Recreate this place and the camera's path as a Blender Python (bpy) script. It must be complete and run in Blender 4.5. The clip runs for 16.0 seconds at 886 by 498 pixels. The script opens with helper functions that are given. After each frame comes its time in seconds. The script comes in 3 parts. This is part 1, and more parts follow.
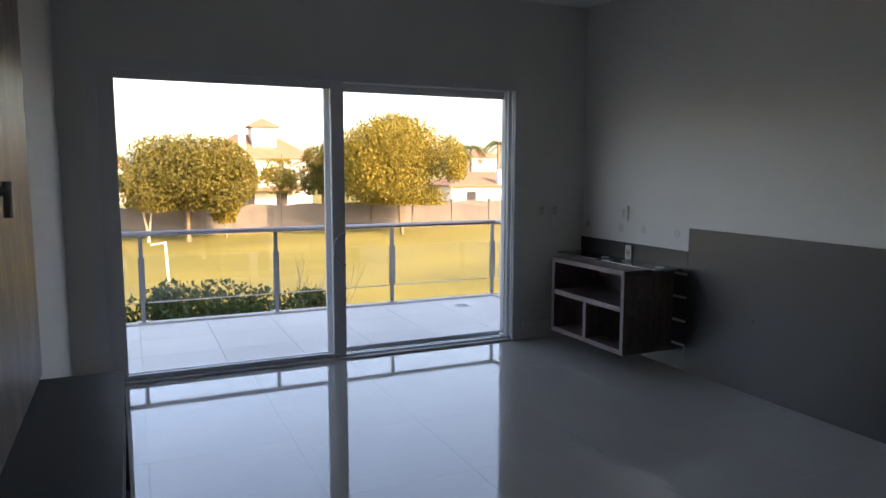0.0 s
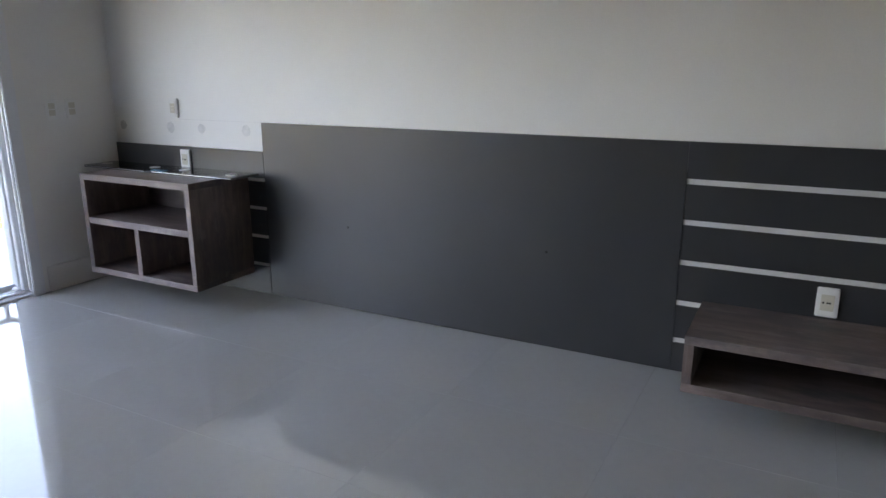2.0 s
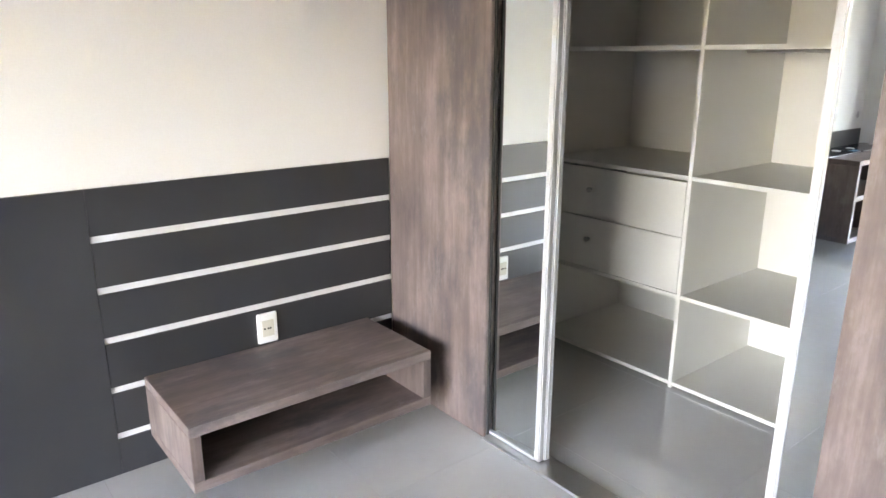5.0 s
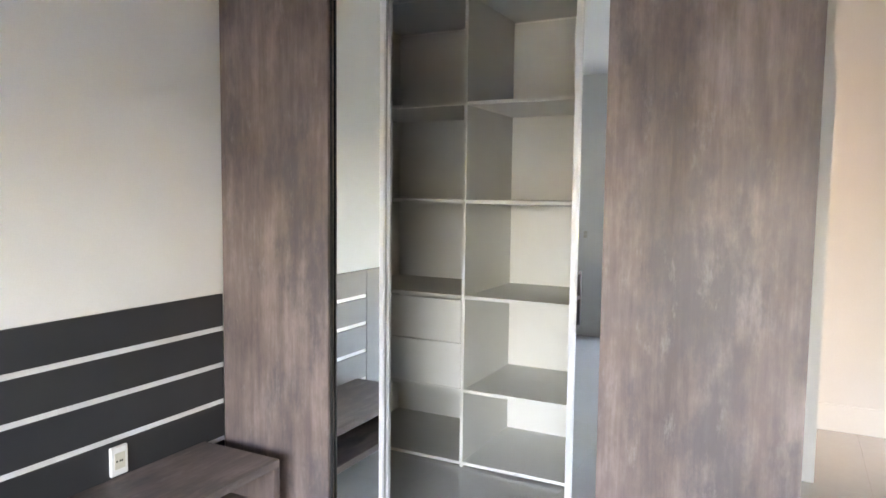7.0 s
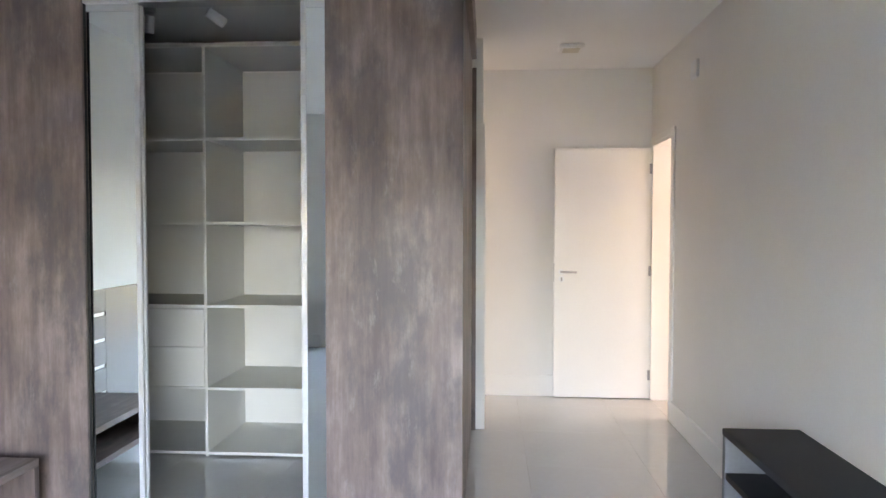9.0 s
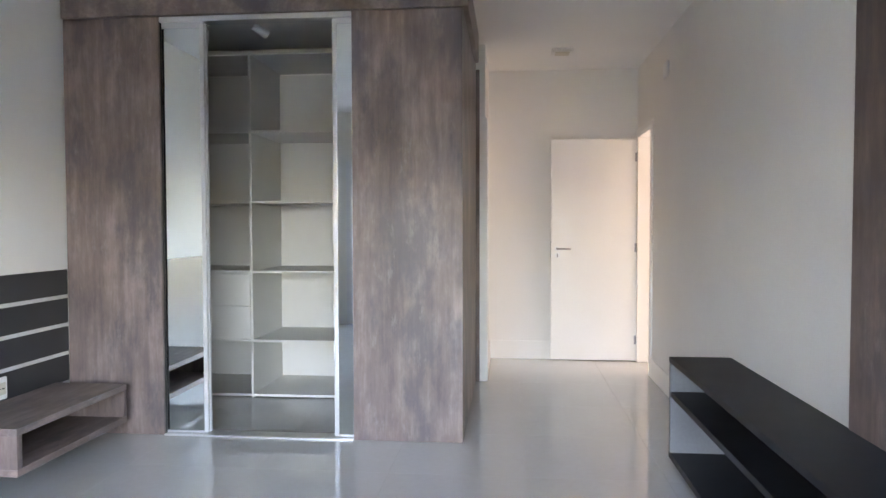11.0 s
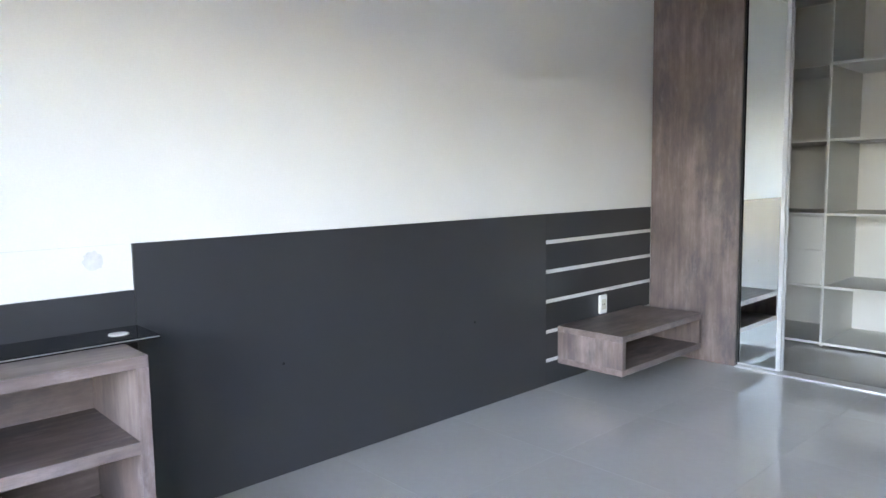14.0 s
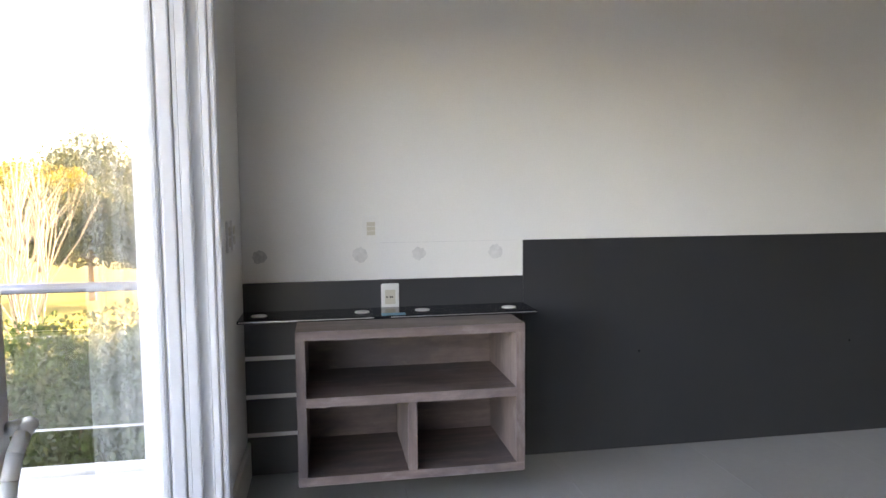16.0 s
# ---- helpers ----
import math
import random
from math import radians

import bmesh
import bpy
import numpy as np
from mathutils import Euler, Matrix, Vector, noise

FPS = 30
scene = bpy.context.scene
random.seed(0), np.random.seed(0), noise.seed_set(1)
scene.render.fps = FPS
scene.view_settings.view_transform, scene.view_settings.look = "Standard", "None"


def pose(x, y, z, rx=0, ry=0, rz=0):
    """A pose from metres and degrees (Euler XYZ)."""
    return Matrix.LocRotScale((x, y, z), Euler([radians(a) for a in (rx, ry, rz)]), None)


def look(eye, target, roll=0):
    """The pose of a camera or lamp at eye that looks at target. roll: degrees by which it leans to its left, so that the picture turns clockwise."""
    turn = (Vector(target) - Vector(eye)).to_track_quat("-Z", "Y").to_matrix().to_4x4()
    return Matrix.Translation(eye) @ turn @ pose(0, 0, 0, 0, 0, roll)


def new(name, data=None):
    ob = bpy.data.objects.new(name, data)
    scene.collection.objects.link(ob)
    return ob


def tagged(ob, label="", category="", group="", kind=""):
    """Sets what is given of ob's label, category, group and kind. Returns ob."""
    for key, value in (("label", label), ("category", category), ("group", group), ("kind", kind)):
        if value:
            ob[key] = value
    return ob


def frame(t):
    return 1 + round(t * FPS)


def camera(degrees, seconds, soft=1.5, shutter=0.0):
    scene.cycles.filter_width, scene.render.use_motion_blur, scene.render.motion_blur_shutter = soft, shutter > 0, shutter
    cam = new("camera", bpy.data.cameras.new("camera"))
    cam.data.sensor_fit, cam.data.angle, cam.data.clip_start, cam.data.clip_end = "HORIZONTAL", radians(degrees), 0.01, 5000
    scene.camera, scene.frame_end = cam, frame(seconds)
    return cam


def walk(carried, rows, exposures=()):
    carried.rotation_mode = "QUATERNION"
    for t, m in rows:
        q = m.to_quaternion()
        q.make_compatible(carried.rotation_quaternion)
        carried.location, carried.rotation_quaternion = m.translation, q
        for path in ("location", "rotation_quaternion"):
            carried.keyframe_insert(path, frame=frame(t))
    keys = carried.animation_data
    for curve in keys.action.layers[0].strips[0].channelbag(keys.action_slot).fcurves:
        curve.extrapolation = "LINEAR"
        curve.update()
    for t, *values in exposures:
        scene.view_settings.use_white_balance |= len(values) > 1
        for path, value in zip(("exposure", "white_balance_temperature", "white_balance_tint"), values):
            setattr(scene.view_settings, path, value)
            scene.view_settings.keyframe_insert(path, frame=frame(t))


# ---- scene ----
cam = camera(65.7, 16.0)
PATH = [
    (0, (0.153, -3.596, 1.45), (-1.654, -2.77, 1.218), 0.1),
    (0.5, (-0.102, -3.339, 1.368), (-1.77, -2.258, 1.149), -0.1),
    (1, (-0.31, -3.282, 1.361), (-1.729, -1.896, 1.102), 0.1),
    (1.5, (-0.562, -3.214, 1.318), (-1.712, -1.634, 0.892), 0.3),
    (2, (-0.737, -3.034, 1.326), (-1.643, -1.324, 0.821), -0.1),
    (2.5, (-0.987, -2.909, 1.305), (-1.587, -1.068, 0.804), 0.4),
    (3, (-1.1, -2.646, 1.43), (-1.375, -0.752, 0.85), -0.4),
    (3.5, (-1.181, -2.469, 1.426), (-0.945, -0.568, 0.854), -0.2),
    (4, (-1.278, -2.467, 1.41), (-0.708, -0.631, 0.859), -0.3),
    (4.5, (-1.368, -2.5, 1.392), (-0.508, -0.775, 0.858), -0.6),
    (5, (-1.625, -2.399, 1.445), (-0.423, -0.895, 0.906), 0.1),
    (7.5, (-2.633, -2.465, 1.528), (-0.784, -1.706, 1.453), 0.0),
    (8, (-2.865, -2.552, 1.521), (-0.942, -2.008, 1.453), 0.0),
    (8.5, (-3.041, -2.6, 1.513), (-1.073, -2.251, 1.437), 0.2),
    (9, (-3.257, -2.613, 1.472), (-1.262, -2.478, 1.403), 0.1),
    (11.5, (-4.195, -2.814, 1.259), (-2.211, -2.568, 1.19), -0.3),
    (12, (-4.292, -2.848, 1.223), (-2.356, -2.358, 1.122), -0.4),
    (12.5, (-4.346, -2.756, 1.241), (-2.491, -2.025, 1.077), -0.2),
    (13, (-4.397, -2.629, 1.217), (-2.658, -1.66, 1.03), -0.3),
    (13.5, (-4.401, -2.555, 1.209), (-2.826, -1.337, 1.016), -0.6),
    (14, (-4.376, -2.539, 1.242), (-3.019, -1.083, 1.043), -0.9),
    (14.5, (-4.35, -2.641, 1.237), (-3.343, -0.922, 1.062), -1.1),
    (15, (-4.331, -2.789, 1.236), (-3.672, -0.907, 1.075), -1.0),
    (15.5, (-4.374, -2.947, 1.253), (-3.883, -1.016, 1.087), -0.7),
    (16, (-4.432, -3.078, 1.261), (-4.095, -1.113, 1.095), -0.5),
]
EXPOSURES = [
    (0.0, 2.35, 7500, 23), (0.9, 2.2, 7500, 23), (1.5, 2.7, 7300, 25), (1.8, 3.3, 7500, 25), (2.1, 4.4, 7900, 25), (2.4, 4.85, 8400, 26),
    (3.0, 5.2, 8800, 27), (3.5, 5.5, 8800, 28), (4.5, 5.95, 8700, 29), (5.0, 5.9, 8600, 28), (7.5, 5.45, 8150, 26), (9.0, 5.25, 7600, 24), (11.5, 5.1, 7500, 25),
    (13.5, 5.2, 7400, 22), (14.5, 4.85, 7600, 25), (15.2, 4.75, 7700, 23), (16.0, 4.2, 8600, 26),
]
walk(cam, [(t, look(eye, target, roll)) for t, eye, target, roll in PATH], EXPOSURES)

# ---- world, sun, large lights ----
world = bpy.data.worlds.new("sky")
scene.world = world
world.use_nodes = True
wn = world.node_tree.nodes
sky = wn.new("ShaderNodeTexSky")
sky.sky_type = "NISHITA"
sky.sun_disc = False
sky.sun_elevation = radians(24)
sky.sun_rotation = radians(62)
sky.air_density, sky.dust_density, sky.ozone_density = 1.0, 2.5, 1.0
world.node_tree.links.new(sky.outputs[0], wn["Background"].inputs[0])
wn["Background"].inputs[1].default_value = 0.15
sun = new("sun", bpy.data.lights.new("sun", "SUN"))
sun.data.energy, sun.data.angle, sun.data.color = 2.3, radians(0.5), (1.0, 0.74, 0.44)
sun.matrix_world = look((60, 32, 30), (0, 0, 0))

opening = bpy.data.lights.new("window_portal", "AREA")
opening.shape, opening.size, opening.size_y = "RECTANGLE", 3.16, 2.06
opening.cycles.is_portal = True
portal = new("window_portal", opening)
portal.matrix_world = look((-4.79, -2.215, 1.06), (0.0, -2.215, 1.06))

XW, XE, YN, YS, ZC = -4.795, 2.68, 0.015, -3.982, 2.80

# ---- materials ----


def material(name, rough=0.5, metal=0.0, spec=0.5):
    m = bpy.data.materials.new(name)
    m.use_nodes = True
    b = m.node_tree.nodes["Principled BSDF"]
    b.inputs["Roughness"].default_value = rough
    b.inputs["Metallic"].default_value = metal
    b.inputs["Specular IOR Level"].default_value = spec
    return m, m.node_tree, b


def mottled(name, dark, light, scale=6.0, stretch=(1, 1, 1), rough=0.5, metal=0.0, bump=0.05, fine=60.0, spec=0.5, rough_var=0.08, vary=0.0):
    """A surface in two tones at two scales, with fine relief."""
    m, tree, b = material(name, rough, metal, spec)
    n, link = tree.nodes, tree.links.new
    co = n.new("ShaderNodeTexCoord")
    mp = n.new("ShaderNodeMapping")
    mp.inputs["Scale"].default_value = stretch
    link(co.outputs["Object"], mp.inputs[0])
    big, small = n.new("ShaderNodeTexNoise"), n.new("ShaderNodeTexNoise")
    big.inputs["Scale"].default_value, big.inputs["Detail"].default_value = scale, 6
    small.inputs["Scale"].default_value, small.inputs["Detail"].default_value = fine, 4
    link(mp.outputs[0], big.inputs["Vector"])
    link(mp.outputs[0], small.inputs["Vector"])
    mix = n.new("ShaderNodeMix")
    mix.data_type = "FLOAT"
    mix.inputs[0].default_value = 0.35
    link(big.outputs[0], mix.inputs[2])
    link(small.outputs[0], mix.inputs[3])
    ramp = n.new("ShaderNodeValToRGB")
    ramp.color_ramp.elements[0].position, ramp.color_ramp.elements[1].position = 0.35, 0.65
    ramp.color_ramp.elements[0].color, ramp.color_ramp.elements[1].color = (*dark, 1), (*light, 1)
    link(mix.outputs[0], ramp.inputs[0])
    colour = ramp.outputs[0]
    if vary:
        info, hsv = n.new("ShaderNodeObjectInfo"), n.new("ShaderNodeHueSaturation")
        rng = n.new("ShaderNodeMapRange")
        rng.inputs[3].default_value, rng.inputs[4].default_value = 1 - vary, 1 + vary
        link(info.outputs["Random"], rng.inputs[0])
        link(rng.outputs[0], hsv.inputs["Value"])
        link(colour, hsv.inputs["Color"])
        colour = hsv.outputs[0]
    link(colour, b.inputs["Base Color"])
    rr = n.new("ShaderNodeMapRange")
    rr.inputs[3].default_value, rr.inputs[4].default_value = max(0.0, rough - rough_var), rough + rough_var
    link(big.outputs[0], rr.inputs[0])
    link(rr.outputs[0], b.inputs["Roughness"])
    if bump:
        bp = n.new("ShaderNodeBump")
        bp.inputs["Strength"].default_value, bp.inputs["Distance"].default_value = bump, 0.004
        link(small.outputs[0], bp.inputs["Height"])
        link(bp.outputs[0], b.inputs["Normal"])
    return m


def laminate(name, axis):
    """Weathered grey-brown wood laminate with cloudy patches; its soft grain runs along one axis."""
    m, tree, b = material(name, 0.46)
    n, link = tree.nodes, tree.links.new
    co = n.new("ShaderNodeTexCoord")

    def noise(along, across, detail, rough, bend):
        mp = n.new("ShaderNodeMapping")
        mp.inputs["Scale"].default_value = [along if k == axis else across for k in range(3)]
        link(co.outputs["Object"], mp.inputs[0])
        t = n.new("ShaderNodeTexNoise")
        t.inputs["Scale"].default_value, t.inputs["Detail"].default_value = 1.0, detail
        t.inputs["Roughness"].default_value, t.inputs["Distortion"].default_value = rough, bend
        link(mp.outputs[0], t.inputs["Vector"])
        return t.outputs[0]

    def ranged(value, lo, hi, out):
        g = n.new("ShaderNodeMapRange")
        g.interpolation_type = "SMOOTHSTEP"
        for k, v in ((1, lo), (2, hi), (4, out)):
            g.inputs[k].default_value = v
        link(value, g.inputs[0])
        return g.outputs[0]

    def blend(factor, a, colour):
        g = n.new("ShaderNodeMix")
        g.data_type = "RGBA"
        link(factor, g.inputs[0])
        link(a, g.inputs[6])
        g.inputs[7].default_value = (*colour, 1)
        return g.outputs[2]

    cloud, streak, fine = noise(1.6, 4.2, 9, 0.66, 0.0), noise(1.5, 24.0, 9, 0.70, 0.0), noise(7.0, 150.0, 5, 0.65, 0.0)
    mix = n.new("ShaderNodeMix")
    mix.data_type = "FLOAT"
    mix.inputs[0].default_value = 0.34
    link(cloud, mix.inputs[2])
    link(streak, mix.inputs[3])
    ramp = n.new("ShaderNodeValToRGB")
    stops = ramp.color_ramp.elements
    stops[0].position, stops[0].color = 0.38, (0.098, 0.072, 0.068, 1)
    stops[1].position, stops[1].color = 0.62, (0.262, 0.205, 0.188, 1)
    stops.new(0.50).color = (0.166, 0.122, 0.111, 1)
    link(mix.outputs[0], ramp.inputs[0])
    colour = blend(ranged(noise(1.3, 3.0, 10, 0.70, 0.0), 0.47, 0.62, 0.72), ramp.outputs[0], (0.078, 0.069, 0.075))
    colour = blend(ranged(noise(3.6, 10.0, 10, 0.74, 0.0), 0.55, 0.70, 0.50), colour, (0.272, 0.234, 0.226))
    colour = blend(ranged(fine, 0.56, 0.74, 0.30), colour, (0.105, 0.080, 0.074))
    link(colour, b.inputs["Base Color"])
    bp = n.new("ShaderNodeBump")
    bp.inputs["Strength"].default_value, bp.inputs["Distance"].default_value = 0.12, 0.002
    link(fine, bp.inputs["Height"])
    link(bp.outputs[0], b.inputs["Normal"])
    return m


def glass(name, colour, rough=0.0):
    m, tree, b = material(name, rough)
    b.inputs["Base Color"].default_value = (*colour, 1)
    b.inputs["Transmission Weight"].default_value = 1.0
    b.inputs["IOR"].default_value = 1.45
    return m


def plain(name, colour, rough=0.4, metal=0.0):
    return mottled(name, [c * 0.93 for c in colour], colour, 9.0, rough=rough, metal=metal, bump=0.02, rough_var=0.05)


WALL = mottled("wall_paint", (0.74, 0.725, 0.69), (0.80, 0.785, 0.75), 1.3, rough=0.62, bump=0.10, fine=140)
CEIL = mottled("ceiling_paint", (0.78, 0.775, 0.76), (0.83, 0.825, 0.81), 1.0, rough=0.8, bump=0.05, fine=120)
TILE = mottled("polished_porcelain", (0.47, 0.465, 0.45), (0.50, 0.495, 0.48), 2.0, rough=0.03, bump=0.0, fine=25, rough_var=0.012, vary=0.004)
TILE.node_tree.nodes["Principled BSDF"].inputs["IOR"].default_value = 2.05
GROUT = plain("grout", (0.46, 0.45, 0.43), 0.4)
WOOD_V, WOOD_H = laminate("laminate_upright", 2), laminate("laminate_level", 0)
SLATE = mottled("slate_laminate", (0.021, 0.0222, 0.0255), (0.026, 0.0272, 0.0305), 3.0, rough=0.43, spec=0.75, bump=0.04, fine=220)
BLACK = mottled("black_laminate", (0.016, 0.017, 0.020), (0.024, 0.025, 0.029), 4.0, rough=0.52, spec=0.22, bump=0.03, fine=150)
ALU = plain("brushed_aluminium", (0.72, 0.72, 0.73), 0.34, 1.0)
STEEL = plain("brushed_steel", (0.34, 0.34, 0.36), 0.36, 1.0)
STRIP = plain("aluminium_strip", (0.74, 0.735, 0.72), 0.45, 0.15)
WHITE_METAL = plain("white_painted_metal", (0.78, 0.79, 0.80), 0.35)
STILE = mottled("satin_aluminium", (0.50, 0.51, 0.52), (0.54, 0.55, 0.56), 3.0, rough=0.38, metal=0.25, bump=0.0)
LIT_BLACK = mottled("window_lit_black_laminate", (0.14, 0.145, 0.155), (0.18, 0.185, 0.195), 3.0, rough=0.5, bump=0.03)
FRAME = mottled("white_window_paint", (0.72, 0.73, 0.75), (0.76, 0.77, 0.79), 3.0, rough=0.45, bump=0.0)
MELAMINE = mottled("white_melamine", (0.60, 0.59, 0.555), (0.65, 0.64, 0.605), 2.0, rough=0.45, bump=0.03, fine=200)
DOOR = mottled("white_door_paint", (0.77, 0.755, 0.72), (0.81, 0.795, 0.76), 1.5, rough=0.38, bump=0.03, fine=90)
PLASTIC = plain("white_plastic", (0.80, 0.79, 0.76), 0.35)
CREAM = plain("cream_plastic", (0.62, 0.58, 0.48), 0.4)
CHROME = plain("chrome", (0.36, 0.355, 0.35), 0.30, 1.0)
DARKHOLE = plain("dark_cavity", (0.02, 0.02, 0.02), 0.9)
STAIN = mottled("grey_smudge", (0.40, 0.39, 0.375), (0.62, 0.61, 0.58), 40.0, rough=0.9, bump=0.2)
SMUDGE = mottled("faint_smudge", (0.60, 0.59, 0.565), (0.72, 0.705, 0.68), 40.0, rough=0.9, bump=0.1)
BLUE = plain("blue_sticker", (0.08, 0.33, 0.50), 0.5)
MIRROR = material("mirror_silver", 0.015, 1.0)[0]
MIRROR.node_tree.nodes["Principled BSDF"].inputs["Base Color"].default_value = (0.74, 0.79, 0.79, 1)
PANE = glass("window_glass", (0.985, 0.99, 0.988))
SMOKED = plain("black_glass", (0.012, 0.013, 0.016), 0.06)
BALCONY = mottled("balcony_tile", (0.70, 0.69, 0.675), (0.76, 0.75, 0.735), 3.0, rough=0.5, bump=0.06, vary=0.05)
STONE = mottled("pale_stone", (0.50, 0.49, 0.46), (0.64, 0.63, 0.60), 14.0, rough=0.6)
RENDER = mottled("white_render", (0.68, 0.66, 0.62), (0.78, 0.76, 0.72), 0.8, rough=0.85)
FENCE = mottled("fence_concrete", (0.115, 0.105, 0.098), (0.165, 0.150, 0.138), 0.9, rough=0.9, fine=12, vary=0.06)
ROOF = mottled("clay_roof", (0.21, 0.115, 0.070), (0.29, 0.165, 0.105), 1.2, stretch=(1, 1, 6), rough=0.85, fine=9)
GRASS = mottled("lawn", (0.135, 0.122, 0.016), (0.235, 0.202, 0.030), 0.16, rough=0.95, bump=0.5, fine=6)
BARK = mottled("bark", (0.16, 0.10, 0.06), (0.32, 0.22, 0.14), 4.0, stretch=(1, 1, 0.3), rough=0.9, bump=0.5, fine=30)
STRAW = mottled("dry_twigs", (0.34, 0.28, 0.20), (0.46, 0.39, 0.30), 3.0, rough=0.9)
GLASS_DARK = plain("far_window_glass", (0.05, 0.055, 0.06), 0.1)


def leafy(name, dark, light):
    m, tree, b = material(name, 0.6)
    n, link = tree.nodes, tree.links.new
    geo, ramp = n.new("ShaderNodeNewGeometry"), n.new("ShaderNodeValToRGB")
    ramp.color_ramp.elements[0].color, ramp.color_ramp.elements[1].color = (*dark, 1), (*light, 1)
    link(geo.outputs["Random Per Island"], ramp.inputs[0])
    link(ramp.outputs[0], b.inputs["Base Color"])
    through_leaf, mix = n.new("ShaderNodeBsdfTranslucent"), n.new("ShaderNodeMixShader")
    mix.inputs[0].default_value = 0.4
    link(ramp.outputs[0], through_leaf.inputs[0])
    link(b.outputs[0], mix.inputs[1])
    link(through_leaf.outputs[0], mix.inputs[2])
    link(mix.outputs[0], n["Material Output"].inputs[0])
    return m


LEAF_OLIVE = leafy("olive_leaves", (0.115, 0.105, 0.017), (0.195, 0.165, 0.028))
LEAF_YELLOW = leafy("yellowing_leaves", (0.190, 0.158, 0.018), (0.300, 0.238, 0.034))
LEAF_GREEN = leafy("green_leaves", (0.040, 0.070, 0.018), (0.11, 0.155, 0.042))
LEAF_SAGE = leafy("sage_leaves", (0.062, 0.078, 0.032), (0.112, 0.126, 0.056))
LEAF_PALM = leafy("palm_leaves", (0.09, 0.11, 0.02), (0.19, 0.20, 0.045))

# ---- building blocks ----


def solid(*boxes, bevel=0.0):
    """One bmesh of boxes (x0, y0, z0, x1, y1, z1)."""
    bm = bmesh.new()
    for x0, y0, z0, x1, y1, z1 in boxes:
        m = Matrix.Translation(((x0 + x1) / 2, (y0 + y1) / 2, (z0 + z1) / 2)) @ Matrix.Diagonal((x1 - x0, y1 - y0, z1 - z0, 1))
        bmesh.ops.create_cube(bm, size=1, matrix=m)
    if bevel:
        bmesh.ops.bevel(bm, geom=list(bm.edges), offset=bevel, segments=2, affect="EDGES", clamp_overlap=True)
    return bm


def rod(bm, a, b, r0, r1=None, sides=10):
    a, b = Vector(a), Vector(b)
    turn = (b - a).to_track_quat("Z", "Y").to_matrix().to_4x4()
    bmesh.ops.create_cone(bm, cap_ends=True, segments=sides, radius1=r0, radius2=r0 if r1 is None else r1, depth=(b - a).length, matrix=Matrix.Translation((a + b) / 2) @ turn)
    return bm


def mesh_of(name, bm, mat, smooth=False):
    data = bpy.data.meshes.new(name)
    bm.to_mesh(data)
    bm.free()
    data.materials.append(mat)
    if smooth:
        for p in data.polygons:
            p.use_smooth = True
    return data


def part(name, bm, mat, parent=None, label="", smooth=False):
    ob = new(name, mesh_of(name, bm, mat, smooth))
    if parent is not None:
        ob.parent = parent
        ob.matrix_parent_inverse = Matrix.Translation(-parent.location) if parent.type == "EMPTY" and parent.parent is None else Matrix.Identity(4)
    return tagged(ob, label)


def thing(name, label, category, at=(0, 0, 0), group="", kind=""):
    ob = new(name)
    ob.location = at
    ob.empty_display_size = 0.1
    return tagged(ob, label, category, group, kind)


def setting(name, bm, mat, label, category):
    return tagged(part(name, bm, mat), label, category, kind="structure")


# ---- large structure ----
WIN_S, WIN_N, WIN_T = -3.80, -0.655, 2.12
floor = setting("floor", solid((XW, -5.9, -0.12, 2.98, 0.25, -0.010)), GROUT, "pale grey polished porcelain tile floor", "floor")
setting("ceiling", solid((-5.1, -6.0, ZC, 3.0, 0.3, ZC + 0.15)), CEIL, "smooth white painted plaster ceiling", "ceiling")
setting("wall_north", solid((-5.05, YN, -0.2, 2.98, 0.25, ZC)), WALL, "white painted wall behind the headboard panels", "wall")
setting("wall_west", solid((-5.05, WIN_N, -0.2, XW, YN, ZC), (-5.05, YS, -0.2, XW, WIN_S, ZC), (-5.05, WIN_S, WIN_T, XW, WIN_N, ZC)), WALL, "white painted wall around the sliding glass doors", "wall")
setting("wall_south", solid((-5.05, YS - 0.15, -0.2, 1.985, YS, ZC), (2.625, YS - 0.15, -0.2, XE, YS, ZC), (1.985, YS - 0.15, 2.158, 2.625, YS, ZC)), WALL, "white painted wall above the low bench", "wall")
setting("wall_east", solid((XE, -5.9, -0.2, 2.98, YN, ZC)), WALL, "white painted wall behind the open door", "wall")
setting("wall_corridor", solid((1.672, -2.563, 0, XE, -2.46, ZC)), WALL, "white painted corridor wall beside the closet", "wall")
setting("wall_hall", solid((0.6, -6.0, -0.2, 2.98, -5.9, ZC), (0.6, -5.9, -0.2, 0.75, YS - 0.15, ZC)), WALL, "white painted wall of the hall outside", "wall")
for name, box in (("baseboard_east", (XE - 0.018, YS + 0.002, 0, XE, -2.583, 0.178)), ("baseboard_south", (-0.13, YS, 0, 1.93, YS + 0.018, 0.165)), ("baseboard_west", (XW, -0.59, 0, XW + 0.016, -0.003, 0.16)), ("baseboard_corridor", (1.74, -2.581, 0, XE - 0.02, -2.563, 0.178))):
    setting(name, solid(box, bevel=0.004), DOOR, "white painted wooden baseboard", "baseboard")
setting("trim_corridor", solid((1.662, -2.582, 0, 1.73, -2.518, 2.20), bevel=0.003), DOOR, "white painted upright trim at the closet end", "trim")

